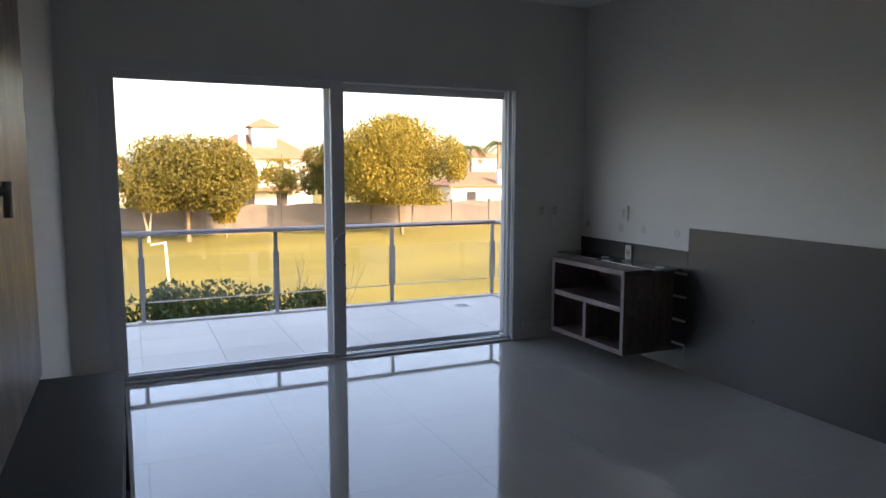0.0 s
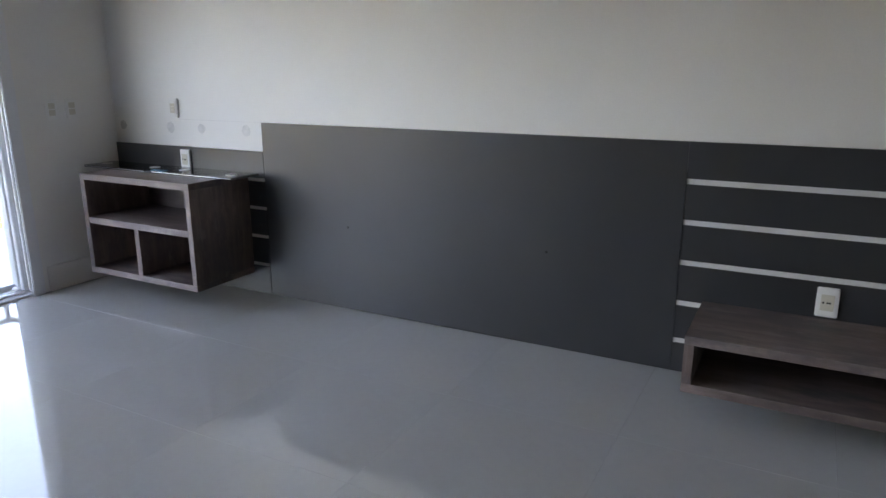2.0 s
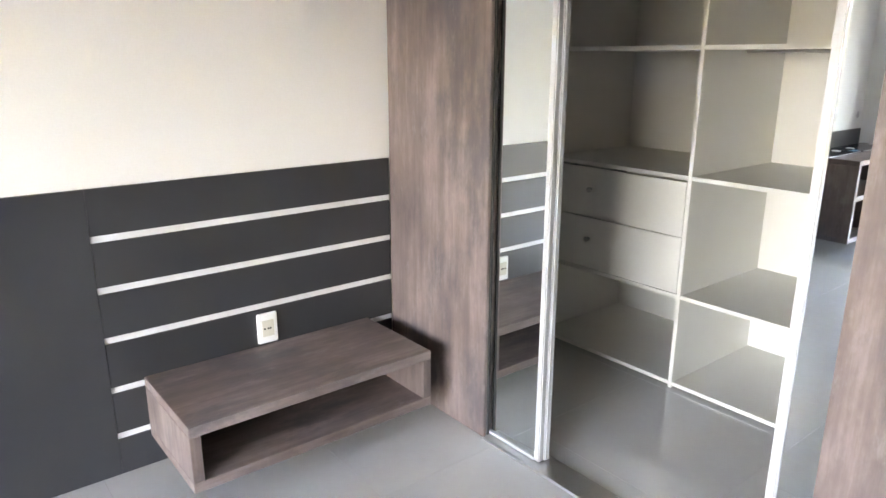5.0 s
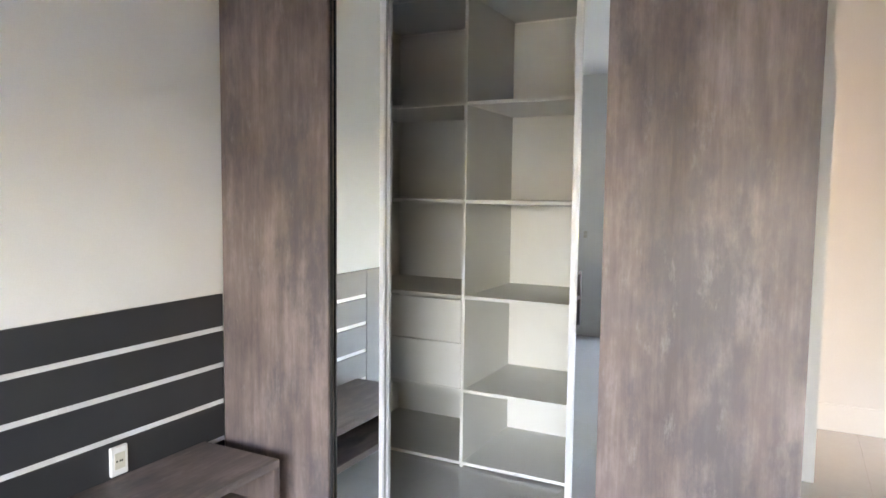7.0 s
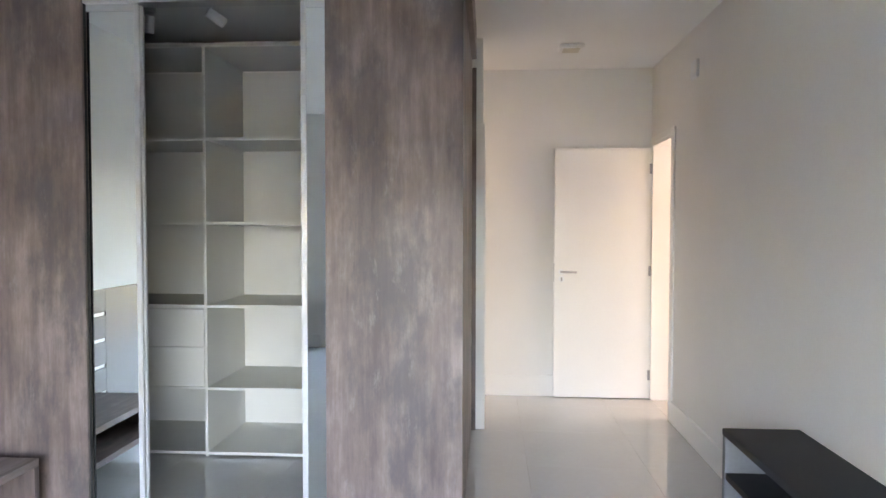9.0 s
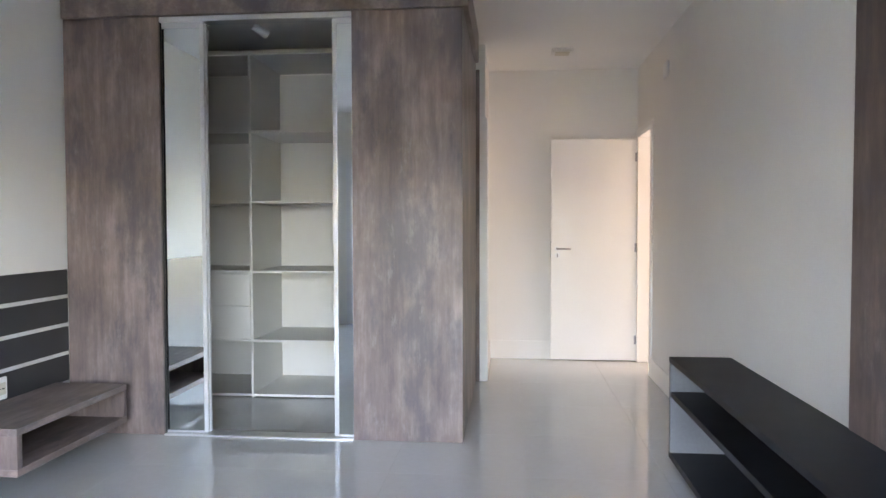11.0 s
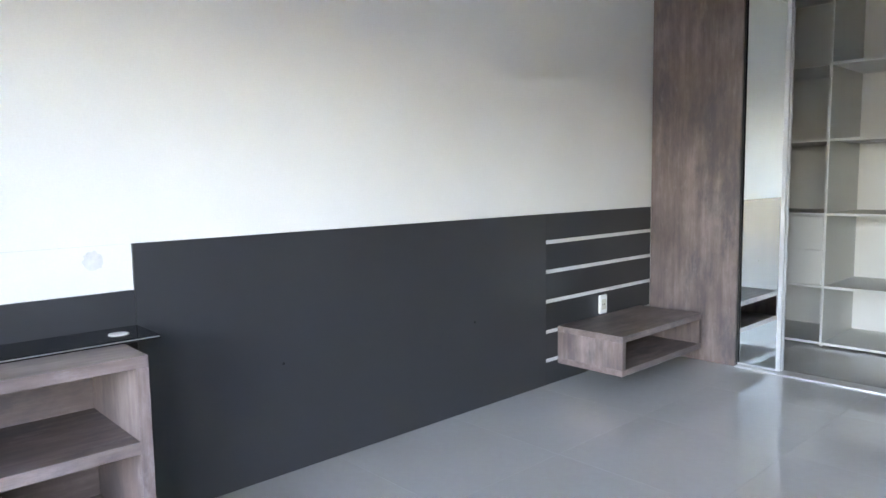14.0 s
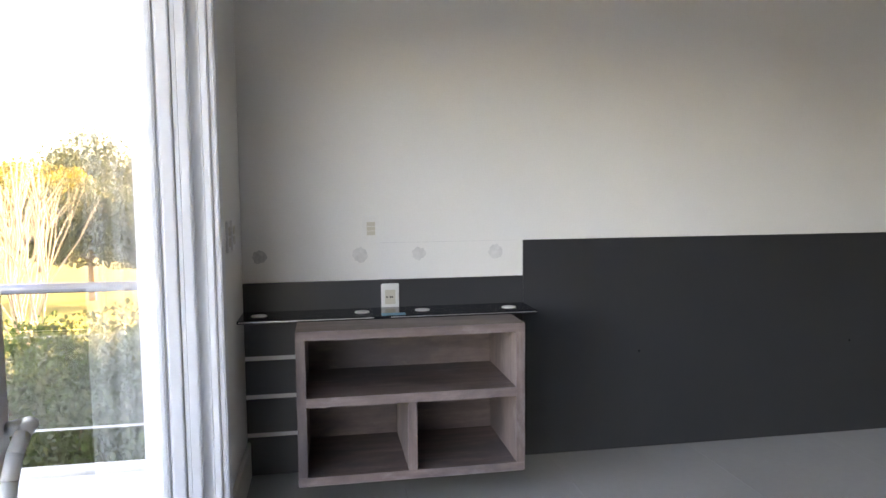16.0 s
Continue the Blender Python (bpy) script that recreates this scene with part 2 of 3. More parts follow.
# entrance door frame and leaf
door_frame = thing("door_frame", "white painted wooden door frame in the wall", "door frame", (2.4, YS, 0), kind="structure")
part("jamb", solid((1.985, YS - 0.155, 0, 2.02, YS + 0.012, 2.158), bevel=0.003), DOOR, door_frame)
part("jamb", solid((2.59, YS - 0.155, 0, 2.625, YS + 0.012, 2.158), bevel=0.003), DOOR, door_frame)
part("head", solid((2.02, YS - 0.155, 2.132, 2.59, YS + 0.012, 2.158), bevel=0.003), DOOR, door_frame)
part("stop", solid((2.02, YS - 0.075, 0, 2.032, YS - 0.05, 2.132), bevel=0.002), DOOR, door_frame)
part("casing", solid((1.93, YS, 0, 1.985, YS + 0.014, 2.21), bevel=0.003), DOOR, door_frame)
part("casing", solid((1.985, YS, 2.158, 2.662, YS + 0.014, 2.21), bevel=0.003), DOOR, door_frame)
door = thing("door_1", "white painted flush door standing open against the wall", "door", (2.632, YS + 0.02, 0), kind="structure")
part("leaf", solid((2.617, -3.975, 0.008, 2.652, -3.163, 2.127), bevel=0.003), DOOR, door)
handle = part("handle", rod(rod(bmesh.new(), (2.617, -3.222, 1.08), (2.567, -3.222, 1.08), 0.010), (2.57, -3.215, 1.08), (2.57, -3.348, 1.078), 0.0095), CHROME, door, "chrome lever handle", True)
part("rose", rod(bmesh.new(), (2.618, -3.222, 1.08), (2.608, -3.222, 1.08), 0.025, sides=24), WHITE_METAL, handle, "round white rose plate")
lock = part("lock_plate", rod(bmesh.new(), (2.618, -3.225, 1.018), (2.609, -3.225, 1.018), 0.025, sides=24), WHITE_METAL, door, "round white lock plate")
part("cylinder", solid((2.605, -3.232, 0.998, 2.609, -3.218, 1.032), bevel=0.001), CHROME, lock)
part("latch_plate", solid((2.62, -3.1645, 0.99, 2.648, -3.1610, 1.15), bevel=0.001), CHROME, door, "steel latch plate")
for z in (0.207, 1.09, 1.95):
    hinge = part("hinge", solid((2.6135, -3.984, z - 0.042, 2.617, -3.950, z + 0.042), bevel=0.0012), STEEL, door, "steel hinge")
    part("knuckle", rod(bmesh.new(), (2.611, -3.9755, z - 0.045), (2.611, -3.9755, z + 0.045), 0.0065), CHROME, hinge)

# sliding glass doors: frame with tracks, two leaves
win = thing("window_1", "white framed sliding glass balcony doors, closed", "sliding door", (-4.95, -2.2, 0), kind="structure")
for y0, y1, way in ((WIN_N - 0.008, WIN_N, -1), (WIN_S, WIN_S + 0.008, 1)):
    part("jamb", solid((-5.06, y0, 0, -4.798, y1, WIN_T)), FRAME, win)
    face = y0 if way < 0 else y1
    for x0, x1, deep in ((-4.966, -4.956, 0.020), (-4.956, -4.917, 0.040), (-4.913, -4.895, 0.034), (-4.893, -4.864, 0.044), (-4.832, -4.822, 0.024), (-4.820, -4.798, 0.040)):
        part("track_rib", solid((x0, min(face, face + way * deep), 0.03, x1, max(face, face + way * deep), WIN_T - 0.03), bevel=0.004), FRAME, win)
part("head", solid((-5.06, WIN_S, WIN_T - 0.03, -4.798, WIN_N, WIN_T)), FRAME, win)
part("sill", solid((-5.06, WIN_S, -0.03, -4.798, WIN_N, 0.014)), FRAME, win)
for x0 in (-5.001, -4.905, -4.866):
    part("sill_rail", solid((x0, WIN_S + 0.05, 0.014, x0 + 0.012, WIN_N - 0.05, 0.03)), ALU, win)
for y0, y1 in ((WIN_N - 0.042, WIN_N + 0.032), (WIN_S - 0.032, WIN_S + 0.042)):
    part("architrave", solid((-4.797, y0, 0, -4.776, y1, WIN_T + 0.032), bevel=0.005), FRAME, win)
part("architrave", solid((-4.797, WIN_S + 0.042, WIN_T - 0.042, -4.776, WIN_N - 0.042, WIN_T + 0.032), bevel=0.005), FRAME, win)


def sliding_leaf(x, y0, y1, stile_s, stile_n):
    leaf = part("leaf_frame", solid((x - 0.02, y0, 0.03, x + 0.02, y0 + stile_s, 2.09), (x - 0.02, y1 - stile_n, 0.03, x + 0.02, y1, 2.09), bevel=0.005), FRAME, win)
    part("top_rail", solid((x - 0.019, y0 + stile_s, 2.03, x + 0.019, y1 - stile_n, 2.088), bevel=0.004), FRAME, leaf)
    part("bottom_rail", solid((x - 0.019, y0 + stile_s, 0.03, x + 0.019, y1 - stile_n, 0.048), bevel=0.004), FRAME, leaf)
    pane = part("pane", solid((x - 0.004, y0 + stile_s - 0.008, 0.042, x + 0.004, y1 - stile_n + 0.008, 2.036)), PANE, leaf, "clear glass pane")
    pane.visible_shadow = False
    return leaf


sliding_leaf(-4.995, -2.235, -0.665, 0.10, 0.022)
left_leaf = sliding_leaf(-4.862, -3.770, -2.122, 0.118, 0.098)
pull = bmesh.new()
bow = [(-4.844, -2.132, 0.960), (-4.818, -2.134, 0.966)] + [(-4.812, -2.136 - 0.085 * math.sin(math.pi * k / 10), 0.850 + 0.118 * math.cos(math.pi * k / 10)) for k in range(11)] + [(-4.818, -2.134, 0.734), (-4.844, -2.132, 0.740)]
for a, b in zip(bow, bow[1:]):
    rod(pull, a, b, 0.010)
part("pull_handle", pull, WHITE_METAL, left_leaf, "curved white pull handle", True)

# ---- closet front ----
closet = thing("closet", "grey-brown wood laminate closet with mirrored sliding doors", "closet", (0.0, -1.2, 0), kind="structure")
part("front_panel", solid((0.0, -0.622, 0.002, 0.036, -0.001, 2.584), bevel=0.002), WOOD_V, closet)
part("front_panel", solid((0.0, -2.487, 0.002, 0.036, -1.825, 2.584), bevel=0.002), WOOD_V, closet)
# dark strip stands in for the shadow between panel and mirror leaf
part("gap_shade", solid((0.014, -0.630, 0.012, 0.024, -0.6225, 2.552)), DARKHOLE, closet, "dark strip painting the shaded gap beside the sliding door")
part("side_panel", solid((0.036, -2.487, 0.002, 1.66, -2.458, ZC - 0.002), bevel=0.002), WOOD_V, closet)
part("fascia", solid((-0.022, -2.522, 2.586, 0.03, -0.001, ZC - 0.002), bevel=0.003), WOOD_H, closet)
part("side_fascia", solid((0.03, -2.522, 2.586, 1.40, -2.489, ZC - 0.002), bevel=0.003), WOOD_H, closet)
part("end_cover", solid((1.625, -2.517, 0.002, 1.660, -2.488, 2.584), bevel=0.002), WOOD_V, closet)
part("inner_wall", solid((1.632, -2.455, 0, 1.70, -0.001, ZC - 0.004)), WALL, closet)
part("inner_lining", solid((0.045, -2.456, 0, 1.63, -2.441, 2.78)), MELAMINE, closet)
part("top_track", solid((0.002, -1.822, 2.553, 0.10, -0.624, 2.584), bevel=0.003), ALU, closet, "aluminium door track")
part("floor_track", solid((-0.012, -1.822, 0.0, 0.10, -0.624, 0.010), bevel=0.003), ALU, closet, "aluminium door track")


def closet_leaf(x, y0, y1, mat, label):
    fr = part("sliding_door", solid((x, y0, 0.014, x + 0.026, y0 + 0.026, 2.552), (x, y1 - 0.026, 0.014, x + 0.026, y1, 2.552), bevel=0.004), STILE, closet, label)
    part("rail", solid((x, y0 + 0.026, 0.014, x + 0.026, y1 - 0.026, 0.024), (x, y0 + 0.026, 2.52, x + 0.026, y1 - 0.026, 2.552)), STILE, fr)
    pane = part("pane", solid((x + 0.008, y0 + 0.024, 0.022, x + 0.013, y1 - 0.024, 2.537)), mat, fr)
    return pane


closet_leaf(0.026, -0.895, -0.10, MIRROR, "mirrored sliding door in a pale aluminium frame")
closet_leaf(0.0525, -0.901, -0.13, MIRROR, "mirrored sliding door slid behind its neighbour")
closet_leaf(0.026, -2.42, -1.700, MIRROR, "mirrored sliding door in a pale aluminium frame")
closet_leaf(0.0525, -2.39, -1.694, MIRROR, "mirrored sliding door slid behind its neighbour")

# closet shelving
shelves = thing("closet_shelving", "white melamine closet shelving with two drawers", "shelving", (1.2, -0.9, 0))
SX0, SX1 = 0.950, 1.628
for y in (-0.012, -0.826, -1.62, -2.43):
    part("upright", solid((SX0, y - 0.009, 0.0, SX1, y + 0.009, 2.598), bevel=0.0015), MELAMINE, shelves)
for y0, y1 in ((-0.817, -0.021), (-1.611, -0.835), (-2.421, -1.629)):
    for z in (0.030, 0.443, 0.967, 1.492, 2.019, 2.598):
        part("shelf", solid((SX0 + 0.001, y0, z - 0.018, SX1, y1, z), bevel=0.0015), MELAMINE, shelves)
    part("back", solid((SX1 - 0.012, y0, 0.03, SX1 - 0.002, y1, 2.565)), MELAMINE, shelves)
for z0, z1 in ((0.446, 0.697), (0.702, 0.940)):
    front = part("drawer_front", solid((SX0 - 0.002, -0.815, z0, SX0 + 0.016, -0.024, z1), bevel=0.002), MELAMINE, shelves)
    part("knob", rod(bmesh.new(), (SX0 - 0.002, -0.315, z1 - 0.103), (SX0 - 0.024, -0.315, z1 - 0.103), 0.009, 0.013, 16), CHROME, front, "small chrome knob", True)
rail = rod(bmesh.new(), (1.20, -1.60, 1.473), (1.20, -0.88, 1.473), 0.010, sides=12)
part("hanging_rail", rail, ALU, shelves, "thin aluminium hanging rail", True)


def spot(x, y, z, aim):
    s = thing("ceiling_spot", "small white adjustable ceiling spotlight, switched off", "spotlight", (x, y, z), group="closet spotlights")
    part("mount", rod(bmesh.new(), (x, y, z), (x, y, z - 0.03), 0.035, sides=20), WHITE_METAL, s)
    head = part("lamp_head", rod(bmesh.new(), (x, y, z - 0.05), (x + aim[0], y + aim[1], z - 0.05 + aim[2]), 0.03, 0.034, 20), WHITE_METAL, s, smooth=False)
    part("bulb", rod(bmesh.new(), (x + aim[0] * 0.98, y + aim[1] * 0.98, z - 0.05 + aim[2] * 0.98), (x + aim[0] * 1.04, y + aim[1] * 1.04, z - 0.05 + aim[2] * 1.04), 0.024, sides=16), PLASTIC, head)


spot(0.80, -0.92, ZC, (0.06, -0.08, -0.055))
spot(0.86, -0.53, ZC, (0.01, 0.015, -0.10))

# ---- headboard wall ----
head = thing("headboard_panel", "wall-mounted slate-grey headboard panel with inset aluminium strips", "headboard", (-2.0, 0, 0))
TH = 0.014
part("main_panel", solid((-3.524, 0, 0.002, -1.1761, TH, 1.035), bevel=0.0008), SLATE, head)
cuts = [0.002, 0.150, 0.326, 0.511, 0.690, 0.867, 1.035]
for a, b in zip(cuts, cuts[1:]):
    lo = a if a < 0.01 else a + 0.012
    hi = b if b > 1.03 else b - 0.012
    part("slat_board", solid((-1.1755, 0, lo, -0.001, TH, hi), bevel=0.0012), SLATE, head)
for z in cuts[1:-1]:
    part("strip", solid((-1.1755, 0.006, z - 0.0118, -0.001, TH, z + 0.0118)), STRIP, head, "pale aluminium strip")
cuts = [0.002, 0.186, 0.360, 0.533, 0.703, 0.868]
for a, b in zip(cuts, cuts[1:]):
    lo = a if a < 0.01 else a + 0.010
    hi = b if b > 0.84 else b - 0.010
    part("slat_board", solid((XW + 0.001, 0, lo, -3.5265, TH, hi), bevel=0.0012), SLATE, head)
for z in cuts[1:-1]:
    part("strip", solid((XW + 0.001, 0.004, z - 0.0098, -3.5265, TH, z + 0.0098)), STRIP, head, "pale aluminium strip")
for x, z in ((-1.785, 0.482), (-2.940, 0.482)):
    part("screw_hole", rod(bmesh.new(), (x, 0.001, z), (x, -0.0008, z), 0.0065, sides=14), DARKHOLE, head)


def niche(name, label, category, box, inner, th=0.036):
    """An open box cabinet, hung on the wall. inner: boards (x0, z0, x1, z1)."""
    x0, y0, z0, x1, y1, z1 = box
    ob = thing(name, label, category, ((x0 + x1) / 2, y1, z0))
    part("top", solid((x0, y0, z1 - th, x1, y1, z1), bevel=0.0018), WOOD_H, ob)
    part("bottom", solid((x0, y0, z0, x1, y1, z0 + th), bevel=0.0018), WOOD_H, ob)
    for a in (x0, x1 - th):
        part("side", solid((a, y0, z0 + th, a + th, y1, z1 - th), bevel=0.0018), WOOD_V, ob)
    for a, c, b, d in inner:
        part("divider" if d - c > b - a else "shelf", solid((a, y0 + 0.001, c, b, y1 - 0.006, d), bevel=0.0018), WOOD_V if d - c > b - a else WOOD_H, ob)
    part("back", solid((x0 + th, y1 - 0.006, z0 + th, x1 - th, y1 - 0.001, z1 - th)), WOOD_H, ob)
    return ob


niche("wall_cabinet", "floating grey-brown laminate cabinet with three open niches", "cabinet", (-4.555, -0.455, 0.126, -3.650, -0.001, 0.735), ((-4.519, 0.436, -3.686, 0.474), (-4.127, 0.162, -4.090, 0.436)))
niche("floating_nightstand", "low floating grey-brown laminate nightstand with an open niche", "nightstand", (-1.066, -0.455, 0.119, -0.131, -0.001, 0.350), ())

shelf = thing("glass_shelf", "narrow black glass shelf strip lying on the cabinet", "shelf", (-4.16, -0.13, 0.735))
part("slab", solid((-4.792, -0.252, 0.7352, -3.535, -0.030, 0.7475), bevel=0.002), SMOKED, shelf)
for a, b in ((-4.785, -4.24), (-4.17, -3.54)):
    part("edge_trim", solid((a, -0.2545, 0.7405, b, -0.252, 0.744)), ALU, shelf, "bright aluminium edge trim")
for x, y in ((-4.714, -0.141), (-4.284, -0.134), (-4.022, -0.138), (-3.635, -0.150)):
    puck = thing("adhesive_disc", "round white adhesive disc on the black shelf", "disc", (x, y, 0.7475), group="discs on the shelf")
    part("disc", rod(bmesh.new(), (x, y, 0.7475), (x, y, 0.750), 0.032, sides=28), PLASTIC, puck)
sticker = thing("sticker", "small blue sticker on the black shelf edge", "sticker", (-4.155, -0.21, 0.7475))
part("paper", solid((-4.205, -0.238, 0.7476, -4.105, -0.190, 0.7486)), BLUE, sticker)


def plate(name, label, x, z, w, h, y, keys, tall_keys):
    ob = thing(name, label, "switch" if tall_keys else "outlet", (x, y, z))
    part("cover", solid((x - w / 2, y - 0.015, z - h / 2, x + w / 2, y, z + h / 2), bevel=0.004), PLASTIC, ob)
    ins = part("insert", solid((x - w * 0.29, y - 0.0175, z - h * 0.27, x + w * 0.29, y - 0.015, z + h * 0.27)), CREAM if not tall_keys else PLASTIC, ob)
    for k in range(keys):
        zz = z + (k - (keys - 1) / 2) * h * 0.17
        if tall_keys:
            part("key", solid((x - w * 0.25, y - 0.0195, zz - h * 0.075, x + w * 0.25, y - 0.0175, zz + h * 0.075), bevel=0.0006), CREAM, ins)
        else:
            part("socket", rod(bmesh.new(), (x, y - 0.0175, zz), (x, y - 0.0182, zz), 0.017, sides=6), CREAM, ins)
            for dx in (-0.015, 0.0, 0.009):
                part("pin_hole", rod(bmesh.new(), (x + dx, y - 0.0182, zz), (x + dx, y - 0.0188, zz), 0.0042, sides=10), DARKHOLE, ins)


plate("light_switch", "white three-key wall switch above the cabinet", -4.231, 1.100, 0.075, 0.120, YN, 3, True)
plate("wall_outlet", "white single wall outlet on the headboard panel", -4.150, 0.791, 0.080, 0.120, 0.0, 1, False)
plate("wall_outlet", "white single wall outlet above the nightstand", -0.596, 0.421, 0.082, 0.122, 0.0, 1, False)
for y in (-0.418, -0.288):
    sw = thing("light_switch", "white double wall switch beside the balcony doors", "switch", (XW, y, 1.10), group="switches by the balcony")
    part("cover", solid((XW, y - 0.037, 1.04, XW + 0.009, y + 0.037, 1.16), bevel=0.003), PLASTIC, sw)
    for z in (1.08, 1.12):
        part("key", solid((XW + 0.009, y - 0.02, z - 0.017, XW + 0.012, y + 0.02, z + 0.017), bevel=0.0008), CREAM, sw)
for x, r, m in ((-4.719, 0.030, STAIN), (-4.280, 0.034, SMUDGE), (-4.015, 0.031, SMUDGE), (-3.652, 0.036, SMUDGE)):
    st = thing("wall_mark", "round grey smudge on the painted plaster", "stain", (x, YN, 0.982), group="marks on the wall")
    bm = bmesh.new()
    rim = [bm.verts.new((x + r * (0.85 + 0.3 * random.random()) * math.cos(a), YN - 0.0012, 0.982 + r * (0.8 + 0.3 * random.random()) * math.sin(a))) for a in [k * math.tau / 22 for k in range(22)]]
    bm.faces.new(rim[::-1])
    part("smudge", bm, m, st)

scuff = thing("wall_mark", "thin faint scuff line along the painted plaster", "stain", (-3.9, YN, 1.035))
part("smudge", solid((-4.19, YN - 0.001, 1.0335, -3.545, YN, 1.0355)), SMUDGE, scuff)

# ---- bench and panel on the south wall ----
bench = thing("low_bench", "long low black laminate television bench with open niches", "bench", (-1.6, -3.80, 0))
BW, BE, BF = -3.07, -0.163, -3.648
part("top", solid((BW, BF, 0.545, BE, YS + 0.001, 0.575), bevel=0.002), BLACK, bench)
part("shelf", solid((BW + 0.036, BF - 0.004, 0.357, BE - 0.036, YS + 0.009, 0.387), bevel=0.002), BLACK, bench)
part("bottom", solid((BW, BF - 0.002, 0.012, BE, YS + 0.001, 0.046), bevel=0.002), BLACK, bench)
# east side coloured lighter than the black boards, for window light on its inner face
for name, x, mat in (("side", BW, BLACK), ("divider", -2.62, BLACK), ("side", BE - 0.036, LIT_BLACK)):
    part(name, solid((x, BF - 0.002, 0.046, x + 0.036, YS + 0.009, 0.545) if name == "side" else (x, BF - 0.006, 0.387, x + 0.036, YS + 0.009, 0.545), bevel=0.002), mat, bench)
part("back", solid((BW + 0.036, YS + 0.001, 0.05, BE - 0.036, YS + 0.008, 0.545)), BLACK, bench)
part("plinth", solid((BW + 0.05, -3.74, 0.0, BE - 0.05, YS + 0.02, 0.012)), BLACK, bench)
tv = thing("television_panel", "tall grey-brown wood laminate wall panel above the bench", "wall panel", (-2.3, YS, 0.575))
part("board", solid((-3.155, YS + 0.001, 0.5755, -1.505, YS + 0.014, ZC - 0.002), bevel=0.002), WOOD_V, tv)
br = part("bracket", solid((-2.32, YS + 0.014, 1.30, -2.26, YS + 0.022, 1.42), bevel=0.004), CHROME, tv, "small chrome bracket")
part("arm", rod(bmesh.new(), (-2.29, YS + 0.022, 1.38), (-2.29, YS + 0.062, 1.38), 0.016, sides=16), CHROME, br, smooth=True)
part("arm", rod(bmesh.new(), (-2.29, YS + 0.052, 1.30), (-2.29, YS + 0.052, 1.41), 0.014, sides=16), CHROME, br, smooth=True)

lamp = thing("ceiling_light", "small square white recessed ceiling light, switched off", "ceiling light", (1.93, -3.21, ZC))
part("frame", solid((1.84, -3.30, ZC - 0.03, 2.02, -3.12, ZC), bevel=0.006), PLASTIC, lamp)
part("diffuser", solid((1.87, -3.27, ZC - 0.034, 1.99, -3.15, ZC - 0.03)), CREAM, lamp)
sensor = thing("wall_sensor", "small pale grey sensor plate high on the wall", "sensor", (1.45, YS, 2.51))
part("case", solid((1.38, YS, 2.45, 1.52, YS + 0.02, 2.57), bevel=0.006), WHITE_METAL, sensor)

# hall outside the entrance door: invented window and fill lamp give its warm light
hall = thing("added_hall_window", "added window, out of view, holding the fill lamp of the hall", "window", (2.2, -5.9, 0.7), kind="structure")
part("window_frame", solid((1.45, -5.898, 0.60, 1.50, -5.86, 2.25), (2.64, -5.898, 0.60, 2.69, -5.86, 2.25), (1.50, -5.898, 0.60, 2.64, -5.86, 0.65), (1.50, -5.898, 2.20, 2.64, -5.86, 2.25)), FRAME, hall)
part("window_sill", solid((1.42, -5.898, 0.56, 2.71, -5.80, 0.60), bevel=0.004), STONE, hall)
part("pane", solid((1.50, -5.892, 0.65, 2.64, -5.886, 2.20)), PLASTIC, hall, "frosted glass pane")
glow = bpy.data.lights.new("hall_fill_light", "AREA")
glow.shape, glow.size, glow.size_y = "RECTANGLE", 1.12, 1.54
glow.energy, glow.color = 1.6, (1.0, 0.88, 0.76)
hall_lamp = new("hall_fill_light", glow)
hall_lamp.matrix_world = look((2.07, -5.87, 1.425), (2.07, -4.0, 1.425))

# ---- balcony ----
BX, BN = -6.93, 0.34
balcony = setting("balcony_floor", solid((BX, -6.2, -0.22, -5.06, BN, -0.042)), GROUT, "pale grey tiled balcony floor", "balcony")
setting("balcony_kerb", solid((BX, -6.2, -0.042, BX + 0.10, BN, -0.012), (BX + 0.10, BN - 0.10, -0.042, -5.08, BN, -0.012), bevel=0.004), STONE, "pale stone edge of the balcony", "kerb")
setting("facade", solid((-5.08, 0.25, -3.0, -4.7, 6.5, 2.98), (-5.08, -9.0, -3.0, -4.95, YS - 0.152, 2.98), (-5.06, -9.0, -3.0, -4.95, 0.25, -0.23)), RENDER, "white rendered outer wall of the house", "facade")
setting("house_roof", solid((-5.6, -9.0, ZC + 0.16, 8.0, 6.9, ZC + 0.36)), RENDER, "flat white roof slab of the house", "roof")
railing = thing("balcony_railing", "glass balcony railing with steel posts and handrail", "railing", (BX + 0.05, -2.2, -0.03))
RX, RY, RZ = BX + 0.05, BN - 0.05, 0.838
part("handrail", rod(bmesh.new(), (RX, -6.2, RZ), (RX, RY, RZ), 0.024, sides=16), STEEL, railing, "brushed metal handrail", True)
part("handrail", rod(bmesh.new(), (RX, RY, RZ), (-5.12, RY, RZ), 0.024, sides=16), STEEL, railing, "brushed metal handrail", True)


def rail_post(x, y):
    p = part("post", solid((x - 0.018, y - 0.018, -0.012, x + 0.018, y + 0.018, RZ - 0.02), bevel=0.004), STEEL, railing)
    part("clamp", solid((x - 0.028, y - 0.028, 0.19, x + 0.028, y + 0.028, 0.615), bevel=0.004), STEEL, p)
    part("base_plate", solid((x - 0.045, y - 0.045, -0.012, x + 0.045, y + 0.045, -0.004)), STEEL, p)


